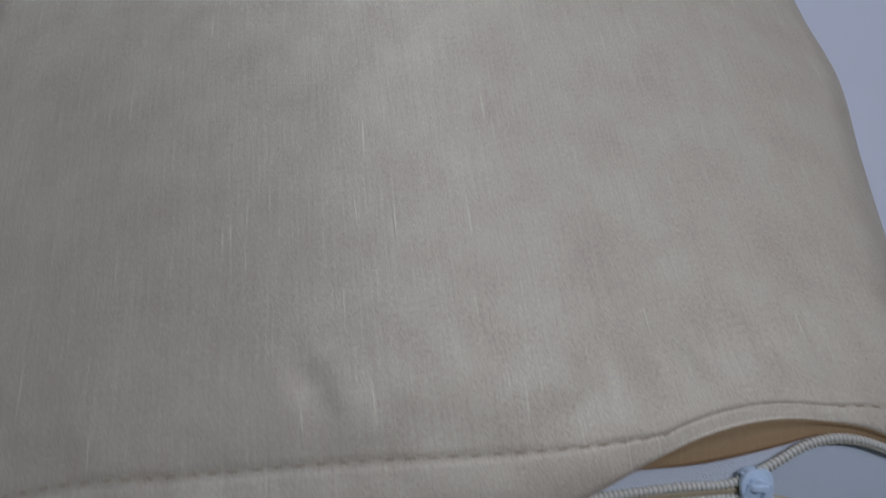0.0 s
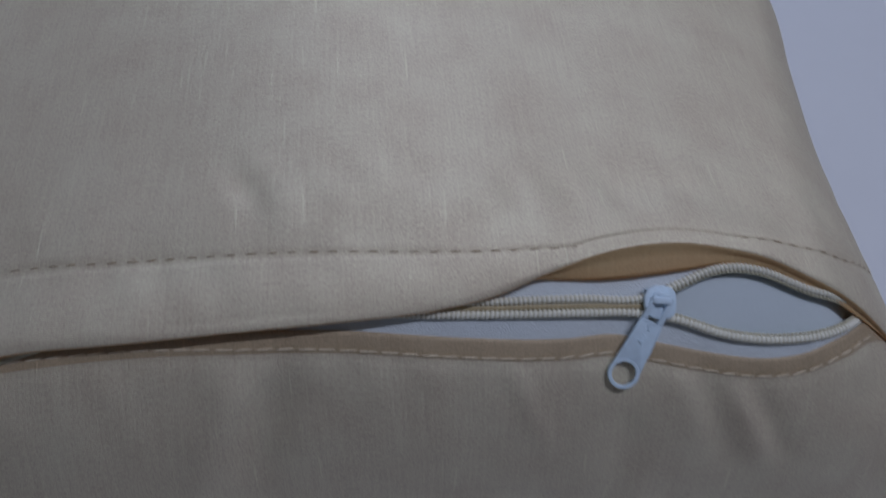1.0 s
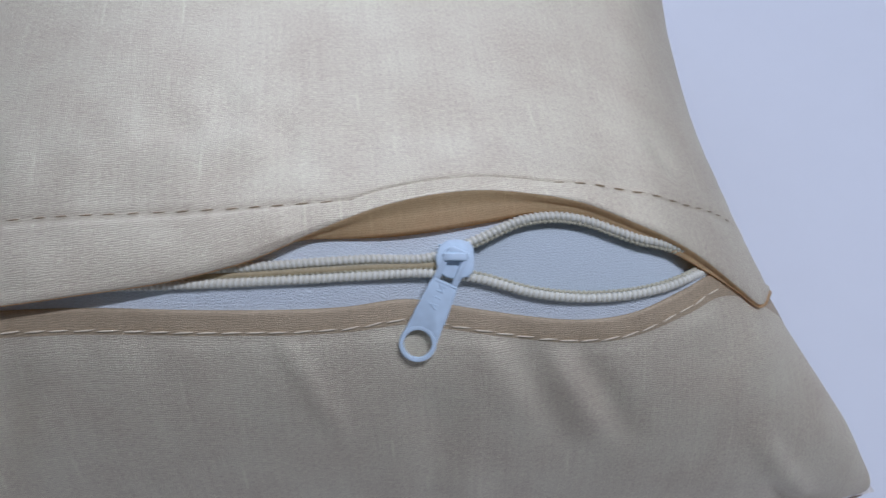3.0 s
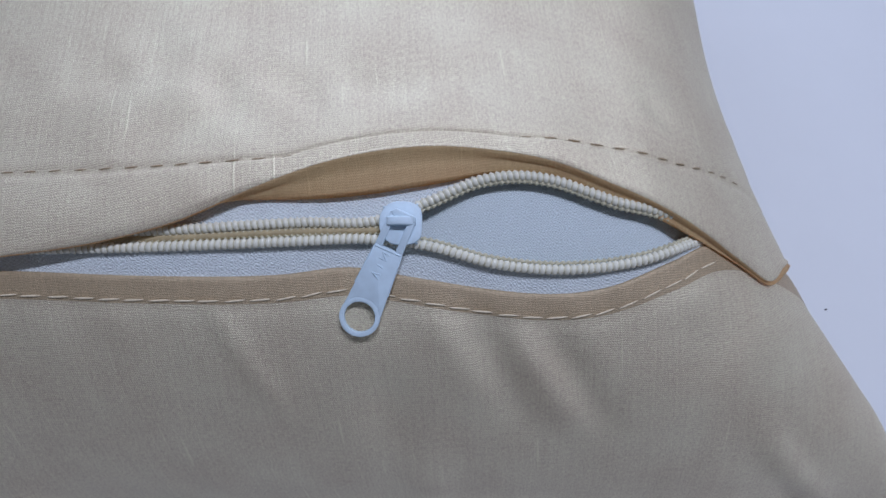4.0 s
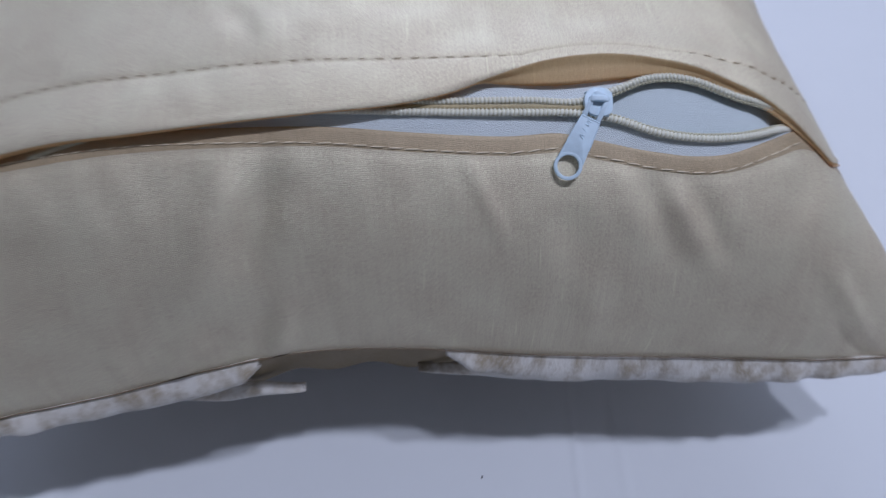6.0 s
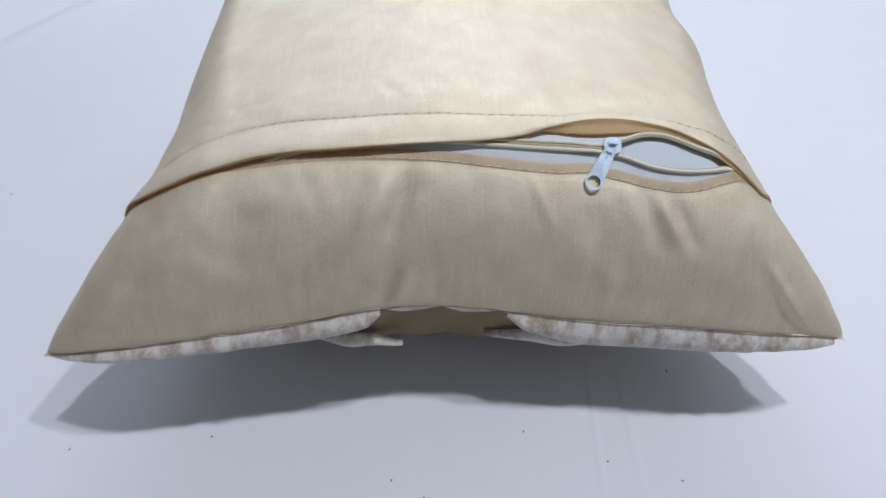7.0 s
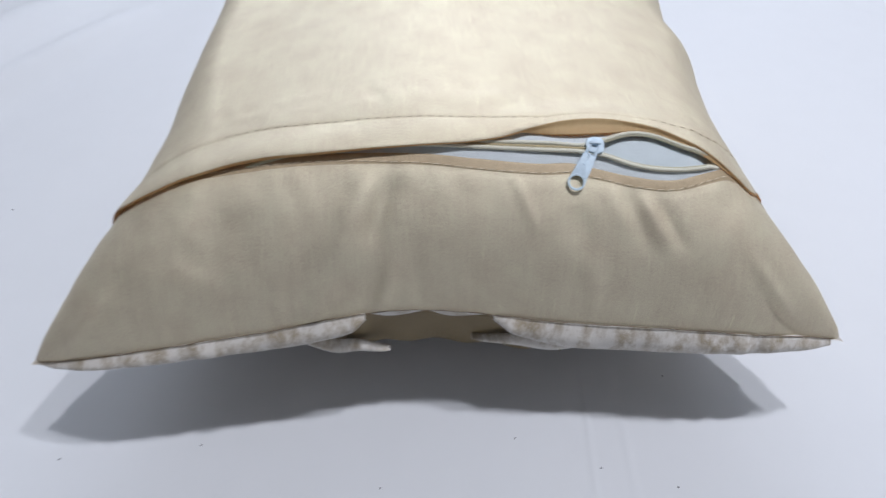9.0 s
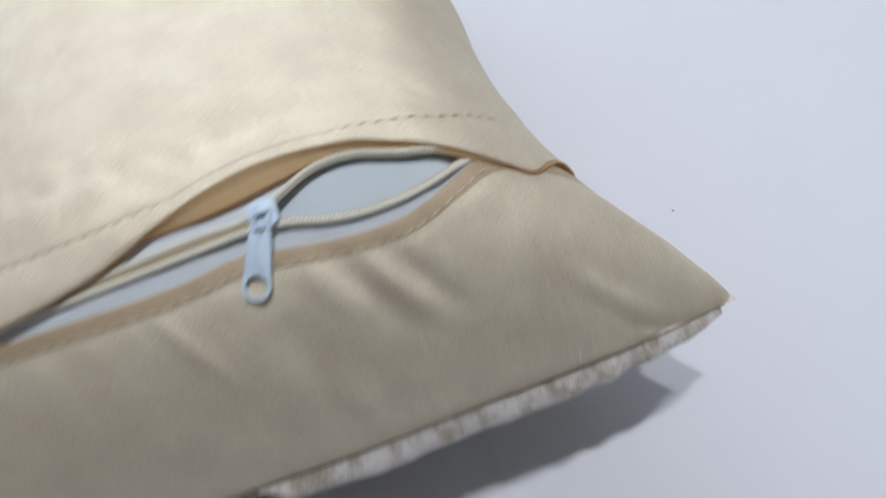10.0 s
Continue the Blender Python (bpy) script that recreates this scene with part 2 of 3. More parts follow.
# ---- the room ----
X0, X1, Y0, Y1, Z0 = -1.7, 1.9, -1.5, 2.0, -0.55
# Walls added out of view to close the room and steer bounced light.
wall_label = "unseen plain wall around the bed, toned to steer bounced light"
for name, lo, hi in (("wall_west", (X0 - 0.12, Y0 - 0.12, Z0), (X0, Y1 + 0.12, CEILING)), ("wall_east", (X1, Y0 - 0.12, Z0), (X1 + 0.12, Y1 + 0.12, CEILING)),
                     ("wall_south", (X0, Y0 - 0.12, Z0), (X1, Y0, CEILING))):
    tagged(box(name, lo, hi, low_bounce_paint if name == "wall_south" else side_bounce_paint), wall_label, "wall", kind="structure")
tagged(box("floor", (X0 - 0.12, Y0 - 0.12, Z0 - 0.1), (X1 + 0.12, Y1 + 0.12, Z0), floor_tile), "dull brown grey floor under the bed", "floor", kind="structure")
tagged(box("ceiling", (X0 - 0.12, Y0 - 0.12, CEILING), (X1 + 0.12, Y1 + 0.12, CEILING + 0.1), ceiling_paint), "plain pale painted ceiling", "ceiling", kind="structure")


def wall_with_window():
    """The wall behind the cushion, with a real opening, and the window's frame in it."""
    bm = bmesh.new()
    w = WINDOW
    outer, inner = [(X0, Z0), (X1, Z0), (X1, CEILING), (X0, CEILING)], [(w[0], w[2]), (w[1], w[2]), (w[1], w[3]), (w[0], w[3])]
    plate(bm, outer, 0.0, 0.12, inner)
    for v in bm.verts:
        v.co = (v.co.x, Y1 + v.co.z, v.co.y)
    bmesh.ops.recalc_face_normals(bm, faces=bm.faces)
    me = bpy.data.meshes.new("wall_north")
    bm.to_mesh(me)
    bm.free()
    tagged(place_mesh("wall_north", me, low_bounce_paint, smooth=False), "unseen plain wall with a window opening, dark to limit bounced light", "wall", kind="structure")
    window = new("window_1")
    tagged(window, "plain white framed window letting in daylight", "window", kind="structure")
    for x0, x1, z0, z1 in ((w[0], w[1], w[2], w[2] + 0.05), (w[0], w[1], w[3] - 0.05, w[3]), (w[0], w[0] + 0.05, w[2] + 0.05, w[3] - 0.05), (w[1] - 0.05, w[1], w[2] + 0.05, w[3] - 0.05)):
        box("window_frame", (x0 + 0.001, Y1 + 0.03, z0 + 0.001), (x1 - 0.001, Y1 + 0.08, z1 - 0.001), lamp_white, 0.004, window)


def ceiling_lamp(place):
    bm = bmesh.new()
    prof = [(0.052, 0.030), (0.056, 0.034), (0.075, 0.030), (0.080, 0.0), (0.052, 0.0)]
    n = 32
    rings = [[bm.verts.new((r * math.cos(2 * math.pi * k / n), r * math.sin(2 * math.pi * k / n), CEILING - z)) for k in range(n)] for r, z in prof]
    for p, q in zip(rings, rings[1:] + rings[:1]):
        for k in range(n):
            bm.faces.new((p[k], p[(k + 1) % n], q[(k + 1) % n], q[k]))
    ob = part("ceiling_lamp", bm, lamp_white)
    ob.location = (place[0], place[1], 0)
    return tagged(ob, "small round white ceiling lamp ring, switched on", "lamp", "ceiling lamps")


wall_with_window()
for place, watts in LAMPS:
    ceiling_lamp(place)

# ---- bed: mattress and sheet ----
BX0, BX1, BY0, BY1 = -0.95, 1.1, -0.8, 1.35
tagged(box("mattress", (BX0 + 0.01, BY0 + 0.01, Z0), (BX1 - 0.01, BY1 - 0.01, 0.002), mattress_cloth, 0.05), "thick pale mattress under a white sheet", "mattress")


def ridge(x, y, x0, y0, x1, y1, width, amp):
    """A soft fold from one place to another."""
    dx, dy = x1 - x0, y1 - y0
    length = math.hypot(dx, dy)
    t = ((x - x0) * dx + (y - y0) * dy) / length**2
    d = ((x - x0) * dy - (y - y0) * dx) / length
    ends = 1 / (1 + np.exp(-(t + 0.0) * 9)) / (1 + np.exp((t - 1.0) * 9))
    return amp * ends * np.exp(-(d / width) ** 2)


def sheet_height(x, y):
    z = 0.0012 * np.sin(x * 9 + 1.3 * np.sin(y * 5)) * np.cos(y * 7 + 0.5) + 0.0006 * np.sin(23 * x - 17 * y)
    z = z * np.clip((np.hypot((x - 0.0) / 0.26, (y - 0.17) / 0.32) - 0.75) * 2, 0.25, 1)
    z = z + ridge(x, y, -0.47, 0.28, -0.36, 0.56, 0.022, 0.015) + ridge(x, y, -0.56, 0.25, -0.44, 0.62, 0.05, 0.028) + ridge(x, y, 0.33, 0.625, 0.64, 0.64, 0.007, 0.005)
    z = z + ridge(x, y, 0.62, 0.50, 0.72, 0.80, 0.03, 0.010) + ridge(x, y, 0.088, 0.05, 0.077, -0.06, 0.0016, 0.0005)
    z = z + ridge(x, y, 0.105, 0.03, 0.099, -0.05, 0.0022, 0.0004) + 0.010
    return z


def bed_sheet():
    xs = np.concatenate([np.linspace(BX0, -0.5, 30), np.linspace(-0.49, 0.06, 80), np.linspace(0.063, 0.12, 60), np.linspace(0.125, 0.75, 80), np.linspace(0.77, BX1, 20)])
    ys = np.concatenate([np.linspace(BY0, -0.2, 25), np.linspace(-0.19, 0.7, 120), np.linspace(0.72, BY1, 25)])
    gx, gy = np.meshgrid(xs, ys)
    z = sheet_height(gx, gy)
    edge = np.minimum(np.minimum(gx - BX0, BX1 - gx), np.minimum(gy - BY0, BY1 - gy))
    z = z - 0.05 * np.clip(1 - edge / 0.05, 0, 1) ** 2
    ob = cloth("bed_sheet", np.stack([gx, gy, z], -1), np.stack([gx, gy], -1), sheet_white, thick=0.0015)
    return tagged(ob, "plain white cotton sheet with soft folds, spread over the bed", "sheet")


bed_sheet()


# ---- the cushion: its form ----
LONG = 0.42
east_side = through_points([0, 0.02, 0.05, 0.1, 0.15, 0.185, 0.21, 0.28, 0.31, 0.34, 0.42], [0.208, 0.197, 0.1815, 0.1740, 0.1780, 0.1842, 0.1824, 0.1955, 0.2035, 0.2080, 0.2193])
west_side = through_points([0, 0.02, 0.05, 0.1, 0.15, 0.2, 0.28, 0.34, 0.42], [0.207, 0.194, 0.1765, 0.1645, 0.1645, 0.1655, 0.1704, 0.1777, 0.185])
front_y = through_points([-0.207, -0.202, -0.194, -0.18, -0.1, -0.02, 0.08, 0.18, 0.195, 0.203, 0.208], [0.012, 0.006, 0.003, 0.001, 0.006, 0.0155, 0.008, 0.0005, 0.0010, 0.0022, 0.0055])
seam_z = through_points([-0.207, -0.17, -0.1, -0.022, 0.06, 0.15, 0.19, 0.208], [0.068, 0.077, 0.083, 0.088, 0.082, 0.079, 0.075, 0.070])
plump = through_points([-0.2, -0.12, -0.06, 0, 0.07, 0.12, 0.15, 0.2], [0.064, 0.065, 0.070, 0.0765, 0.077, 0.074, 0.070, 0.066])
FRONT_R = 0.073
side_r = through_points([0, 0.02, 0.05, 0.1, 0.42], [0.085, 0.080, 0.065, 0.050, 0.050])


def half_width(y, x):
    return np.where(np.asarray(x) >= 0, east_side(y), west_side(y))


def arch(d, r):
    s = np.clip(1 - d / r, 0, 1)
    return np.sqrt(np.maximum(1 - s * s, 0))


def top(x, y):
    """Height of the stuffed upper side."""
    side = np.maximum(half_width(y, x) - np.abs(x), 0)
    df, db = np.maximum(y - front_y(x), 0), np.maximum(LONG - y, 0)
    return (seam_z(x) + plump(x) * arch(side, side_r(y)) * arch(df, FRONT_R) * arch(db, 0.12)
            + 0.012 * np.clip(df / 0.2, 0, 1) * arch(side, 0.19) * arch(db, 0.19))


def normal_at(x, y):
    e = 0.0015
    zx = (top(x + e, y) - top(x - e, y)) / (2 * e)
    zy = (top(x, y + e) - top(x, y - e)) / (2 * e)
    n = np.stack([-np.clip(zx, -4, 4), -np.clip(zy, -4, 4), np.ones_like(zx)], -1)
    return n / np.linalg.norm(n, axis=-1, keepdims=True)


# folds of the cloth: from x, degrees round the front, to x, degrees; width, height
FOLDS = [
    (-0.0335, 54, -0.050, 26, 0.0065, 0.0030), (-0.0230, 51, -0.034, 31, 0.0050, -0.0030),
    (-0.0235, 20, -0.030, 3, 0.0032, 0.0028), (-0.0300, 18, -0.038, 3, 0.0035, -0.0016),
    (-0.0530, 15, -0.066, 3, 0.0042, 0.0024), (0.0340, 54, 0.044, 37, 0.0026, 0.0011),
    (0.0640, 45, 0.069, 28, 0.0050, -0.0020), (0.0690, 34, 0.074, 10, 0.0050, 0.0014),
    (0.0780, 54, 0.087, 38, 0.0040, 0.0014), (0.0870, 52, 0.097, 32, 0.0040, -0.0016),
    (0.0950, 50, 0.105, 36, 0.0036, 0.0022), (0.1010, 50, 0.112, 35, 0.0036, -0.0020),
    (0.1500, 34, 0.169, 14, 0.0034, 0.0026), (0.1580, 20, 0.176, 3, 0.0034, -0.0022),
    (-0.0930, 51, -0.112, 32, 0.0110, -0.0032), (-0.1760, 14, -0.156, 30, 0.0040, 0.0026),
    (0.1470, 61, 0.136, 42, 0.0056, 0.0012), (0.1530, 58, 0.151, 38, 0.0050, 0.0009),
    (0.1430, 56, 0.128, 44, 0.0050, -0.0008), (-0.1450, 38, -0.160, 24, 0.0050, -0.0018),
]


def crumple_waves(seed, low, high, count=14):
    """Random waves of a band of lengths, for an unevenness that does not repeat."""
    r = random.Random(seed)
    waves = []
    for k in range(count):
        f, a = r.uniform(low, high), r.uniform(0, math.pi)
        waves.append((f * math.cos(a), f * math.sin(a), r.uniform(0, 6.28)))
    return waves


def crumple(x, y, waves):
    return sum(np.sin(a * x + b * y + c) for a, b, c in waves) / math.sqrt(len(waves))


CRUMPLE_BROAD = crumple_waves(3, 40, 130)
CRUMPLE_FINE = crumple_waves(8, 250, 620)
DIMPLES = [(0.016, 0.088, 0.004), (0.037, 0.086, 0.005), (0.055, 0.083, 0.004), (0.026, 0.094, 0.005), (0.066, 0.088, 0.004), (-0.03, 0.088, 0.005), (0.13, 0.078, 0.003)]


def wrinkles(x, y):
    """Folds and unevenness of the cover, along its normal."""
    df = np.maximum(y - front_y(x), 0)
    deg = np.degrees(np.arccos(np.clip(1 - df / FRONT_R, -1, 1)))
    arc = np.radians(deg) * FRONT_R
    out = np.zeros_like(x)
    for x0, p0, x1, p1, width, amp in FOLDS:
        out = out + ridge(x, arc, x0, math.radians(p0) * FRONT_R, x1, math.radians(p1) * FRONT_R, width * 1.25, amp * 0.8)
    fade = np.clip(deg / 14, 0, 1)
    pucker = np.exp(-deg / 9) * (np.sin(x * 520 + 3 * np.sin(x * 90)) * 0.0005 + np.sin(x * 230 + 1) * 0.0006)
    calm = 1.0 - 0.94 * np.clip((y - 0.085) / 0.03, 0, 1)
    uneven = calm * (0.00040 * crumple(x, y, CRUMPLE_BROAD) + 0.00010 * crumple(x, y, CRUMPLE_FINE))
    near_hem = np.exp(-((y - 0.083) / 0.010) ** 2) * np.exp(-((x - 0.04) / 0.06) ** 2) * 0.00028 * crumple(x, y * 0.4, CRUMPLE_FINE)
    dimples = np.zeros_like(x)
    for dx, dy, r in DIMPLES:
        u, v = (x - dx) + 0.4 * (y - dy), (y - dy)
        dimples = dimples - 0.0006 * np.exp(-(u / r) ** 2 - (v / (1.7 * r)) ** 2)
    on_front = 1.0 - np.clip((y - 0.05) / 0.03, 0, 1)
    return out * on_front + fade * uneven + pucker * fade + near_hem + dimples


def on_top(x, y, lift=0.0, wrinkled=True):
    x, y = np.asarray(x, float), np.asarray(y, float)
    p = np.stack([x, y, top(x, y)], -1)
    off = lift + (wrinkles(x, y) if wrinkled else 0.0)
    return p + normal_at(x, y) * np.asarray(off)[..., None]


# lines along the zip: y by x
flap_edge = through_points([-0.2000, -0.1720, -0.1600, -0.1500, -0.1355, -0.1186, -0.0968, -0.0800, -0.0620, -0.0350, -0.0077, 0.0164, 0.0292, 0.0435, 0.0600, 0.0818, 0.0925, 0.1034, 0.1164, 0.1298, 0.1424, 0.1494, 0.1535, 0.1590, 0.1680, 0.2000],
    [0.0880, 0.0660, 0.0545, 0.0478, 0.0468, 0.0499, 0.0541, 0.0553, 0.0551, 0.0552, 0.0553, 0.0564, 0.0584, 0.0628, 0.0672, 0.0687, 0.0672, 0.0646, 0.0589, 0.0527, 0.0465, 0.0441, 0.0452, 0.0490, 0.0560, 0.0720])
flap_foot = through_points([-0.2000, -0.1500, -0.1200, -0.0994, -0.0300, 0.0167, 0.0300, 0.0450, 0.0591, 0.0814, 0.0922, 0.1033, 0.1166, 0.1304, 0.1433, 0.1500, 0.1540, 0.1600, 0.1680, 0.2000],
    [0.0900, 0.0540, 0.0555, 0.0577, 0.0615, 0.0625, 0.0620, 0.0612, 0.0607, 0.0622, 0.0634, 0.0622, 0.0563, 0.0502, 0.0453, 0.0432, 0.0443, 0.0482, 0.0550, 0.0710])
flap_lift = through_points([-0.2, -0.15, -0.1, 0.0, 0.04, 0.08, 0.12, 0.145, 0.16, 0.2], [0.0008, 0.0024, 0.0044, 0.0040, 0.0036, 0.0034, 0.0028, 0.0016, 0.0009, 0.0008])
hem_line = through_points([-0.2000, -0.1400, -0.1224, -0.1053, -0.0922, -0.0600, -0.0222, 0.0065, 0.0138, 0.0500, 0.0850, 0.1045, 0.1220, 0.1304, 0.1435, 0.2000],
    [0.0620, 0.0665, 0.0708, 0.0745, 0.0755, 0.0737, 0.0714, 0.0694, 0.0690, 0.0686, 0.0702, 0.0694, 0.0665, 0.0655, 0.0664, 0.0660])
lower_edge = through_points([-0.2000, -0.1500, -0.1250, -0.0995, -0.0529, -0.0360, -0.0080, 0.0200, 0.0480, 0.0620, 0.0740, 0.0904, 0.1013, 0.1120, 0.1275, 0.1375, 0.1553, 0.2000],
    [0.0560, 0.0525, 0.0548, 0.0563, 0.0559, 0.0545, 0.0522, 0.0492, 0.0474, 0.0476, 0.0450, 0.0416, 0.0401, 0.0403, 0.0448, 0.0492, 0.0500, 0.0470])
lower_coil = through_points([-0.1301, -0.0599, 0.0000, 0.0197, 0.0370, 0.0532, 0.0663, 0.0779, 0.0902, 0.1060, 0.1203, 0.1350, 0.1436],
    [0.0452, 0.0579, 0.0557, 0.0545, 0.0538, 0.0533, 0.0527, 0.0506, 0.0467, 0.0445, 0.0453, 0.0497, 0.0518])
upper_coil = through_points([-0.1277, -0.0599, 0.0000, 0.0308, 0.0427, 0.0536, 0.0688, 0.0788, 0.0897, 0.0975, 0.1043, 0.1112, 0.1169, 0.1221, 0.1290, 0.1436],
    [0.0470, 0.0607, 0.0583, 0.0569, 0.0568, 0.0566, 0.0560, 0.0588, 0.0622, 0.0625, 0.0611, 0.0583, 0.0561, 0.0550, 0.0535, 0.0522])

cushion = new("cushion")
tagged(cushion, "square cream satin cushion lying on the sheet, zip half open", "cushion")


def columns(n):
    a = np.linspace(-1, 1, n)
    return 0.55 * a + 0.45 * np.sin(a * math.pi / 2)


def arc_uv(pts, x):
    step = np.linalg.norm(np.diff(pts, axis=0), axis=-1)
    v = np.concatenate([np.zeros((1, pts.shape[1])), np.cumsum(step, axis=0)])
    return np.stack([x, v], -1)


def front_panel():
    """Cloth from the front seam up to the folded edge below the zip."""
    a = columns(420)
    rows, xs = [], []
    for t in np.linspace(0, 1, 110):
        xx = a * 0.19
        for again in range(6):
            turn = np.arccos(np.clip(1 - (lower_edge(xx) - front_y(xx)) / FRONT_R, -1, 1))
            y = front_y(xx) + FRONT_R * (1 - np.cos(turn * t))
            xx = a * half_width(y, a)
        dent = -0.00012 * math.exp(-((t - 0.925) / 0.02) ** 2)
        rows.append(on_top(xx, y, dent))
        xs.append(xx)
    top_y = y
    for dy, dz in ((0.0004, -0.0002), (0.0005, -0.0005), (0.0002, -0.0009), (-0.002, -0.0012), (-0.005, -0.0014)):
        rows.append(on_top(xx, top_y + dy, dz))
        xs.append(xx)
    pts = np.array(rows)
    return cloth("front_panel", pts, arc_uv(pts, np.array(xs)), cream_satin, cushion, "shiny cream slubbed satin with creases below the zip", hem=(102, 999, shaded_band_satin))


def back_panel():
    """Cloth from the loose flap over the zip to the rear seam."""
    a = columns(420)
    x = a * half_width(flap_edge(a * 0.178), a)
    edge, foot, hem, lift = flap_edge(x), flap_foot(x), hem_line(x), flap_lift(x)
    hem = np.maximum(hem, edge + 0.0035)
    tuck = np.clip((edge - foot) / 0.003, 0, 1)
    rows, xs = [], []

    def settle(d):
        return 0.5 + 0.5 * np.cos(math.pi * np.clip(d / 0.020, 0, 1))

    def row(y, up, wr=True):
        xx = a * half_width(y, a)
        rows.append(on_top(xx, y, up, wr))
        xs.append(xx)
    foot = np.minimum(foot, edge + 0.0005)
    low = 0.0009 - 0.0006 * tuck
    row(foot + 0.007, -0.0012 + 0 * x, False)
    row(foot + 0.0025, low - 0.0006, False)
    row(foot + 0.0006, low - 0.0003, False)
    row(foot, low, False)
    for t in (0.2, 0.4, 0.6, 0.8):
        row(foot + (edge - foot) * t - 0.0005 * math.sin(math.pi * t), low + (lift - 0.0012 - low) * t, False)
    lip = 1 - tuck
    row(edge - 0.0003 - 0.0006 * tuck, lift - 0.0005 - 0.0007 * lip, False)
    row(edge - 0.0004 - 0.0002 * lip, lift - 0.0002 - 0.0005 * lip, False)
    row(edge - 0.0002 - 0.0002 * lip, lift - 0.0001 - 0.0001 * lip, False)
    row(edge, lift, False)
    for t in np.linspace(0.08, 1, 16):
        y = edge + (hem - edge) * t
        dip = -0.00045 * math.exp(-((t - 0.95) / 0.05) ** 2)
        row(y, 0.0006 + (lift - 0.0006) * settle(y - edge) + dip, True)
    for t in np.linspace(0, 1, 150)[1:]:
        g = 0.35 * t + 0.65 * t ** 2.2
        g = 1 - (1 - g) ** 1.25
        y = hem + (LONG - hem) * g
        row(y, 0.0006 * (1 - t) + (lift - 0.0006) * settle(y - edge), True)
    pts = np.array(rows)
    return cloth("back_panel", pts, arc_uv(pts, np.array(xs)), cream_satin, cushion, "smooth cream satin with a stitched hem folded over the zip", hem=(0, 10, lit_hem_satin))


front = front_panel()
back = back_panel()


def bottom(x, y):
    """Height of the under side, flat where it rests on the sheet."""
    side = np.maximum(half_width(y, x) - np.abs(x), 0)
    df, db = np.maximum(y - front_y(x), 0), np.maximum(LONG - y, 0)

    def ramp(d, r):
        s = np.clip(1 - d / r, 0, 1)
        return (1 - s * s) ** 0.85
    z = seam_z(x) - 0.094 * ramp(side, 0.13) * ramp(df, 0.13) * ramp(db, 0.13)
    return np.maximum(z, 0.0125)


def bottom_panel():
    a = columns(120)
    rows, xs = [], []
    base = front_y(a * 0.2)
    for t in np.linspace(0, 1, 100):
        g = 0.5 - 0.5 * np.cos(math.pi * t)
        y = base + (LONG - base) * g
        xx = a * half_width(y, a)
        proud = 0.0016 * np.abs(a) ** 30 * np.sin(np.clip((y - 0.03) / 0.02, 0, 1) * math.pi / 2)
        rows.append(np.stack([xx + np.sign(a) * proud, y, bottom(xx, y) - 0.0003 + 0.0008 * crumple(xx, y, CRUMPLE_FINE) * np.abs(a) ** 30], -1))
        xs.append(xx)
    pts = np.array(rows)[::-1]
    return cloth("bottom_panel", pts, arc_uv(pts, np.array(xs)), velvet_white, cushion, "white crushed velvet underside")


bottom_panel()


def inner_pad():
    """The stuffed pad, seen in the open zip."""
    a = columns(160)
    rows, xs = [], []
    for t in np.linspace(0, 1, 120):
        y = 0.036 + 0.35 * (0.5 - 0.5 * np.cos(math.pi * t))
        xx = a * (half_width(y, a) - 0.012)
        deep = 0.012 - 0.0100 * np.exp(-((xx - 0.103) / 0.044) ** 4 - ((y - 0.055) / 0.019) ** 4)
        z = top(xx, y + 0 * xx) - deep + 0.0003 * crumple(xx, y + 0 * xx, CRUMPLE_BROAD)
        rows.append(np.stack([xx, y + 0 * xx, z], -1))
        xs.append(xx)
    pts = np.array(rows)
    return cloth("inner_pad", pts, arc_uv(pts, np.array(xs)), pad_white, cushion, "pale grey white cotton pad inside the zip")


inner_pad()

# ---- zip ----
ZX = np.linspace(-0.09, 0.140, 240)


def tape(name, near, far, lift_near, lift_far):
    rows = []
    for t in np.linspace(0, 1, 9):
        y = near + (far - near) * t
        rows.append(on_top(ZX, y, lift_near + (lift_far - lift_near) * t + 0 * ZX))
    pts = np.array(rows)
    return cloth(name, pts, arc_uv(pts, np.broadcast_to(ZX, pts.shape[:2])), tape_white, cushion, "white woven zip tape", thick=0.0004)


lower_tape = tape("lower_tape", lower_edge(ZX) - 0.003, lower_coil(ZX) + 0.0004, -0.0012, -0.0004)
upper_tape = tape("upper_tape", upper_coil(ZX) - 0.0004, np.maximum(flap_foot(ZX) + 0.002, upper_coil(ZX) + 0.001), -0.0004, -0.0008)

gap = (lower_coil(ZX) + upper_coil(ZX)) / 2
left = ZX < 0.072
# One brown cord for the locked teeth, with the gap's shade in its colour.
tube("interlock", on_top(ZX[left], gap[left], 0.0002, False), 0.0008, coil_lock_shade, cushion, "brownish cord for the locked teeth and the shade between the coils")


def tooth_mesh():
    bm = bmesh.new()
    bmesh.ops.create_uvsphere(bm, u_segments=7, v_segments=5, radius=1.0)
    for v in bm.verts:
        x, y, z = v.co
        v.co = (x * 0.00076, y * 0.00122, z * 0.00092)
    me = bpy.data.meshes.new("tooth")
    bm.to_mesh(me)
    bm.free()
    me.materials.append(coil_cream)
    me.polygons.foreach_set("use_smooth", [True] * len(me.polygons))
    return me


TOOTH = tooth_mesh()


def coil_sink(x):
    """The coils dip under the flap where the zip ends."""
    return 0.0024 * np.clip((x - 0.127) / 0.011, 0, 1)


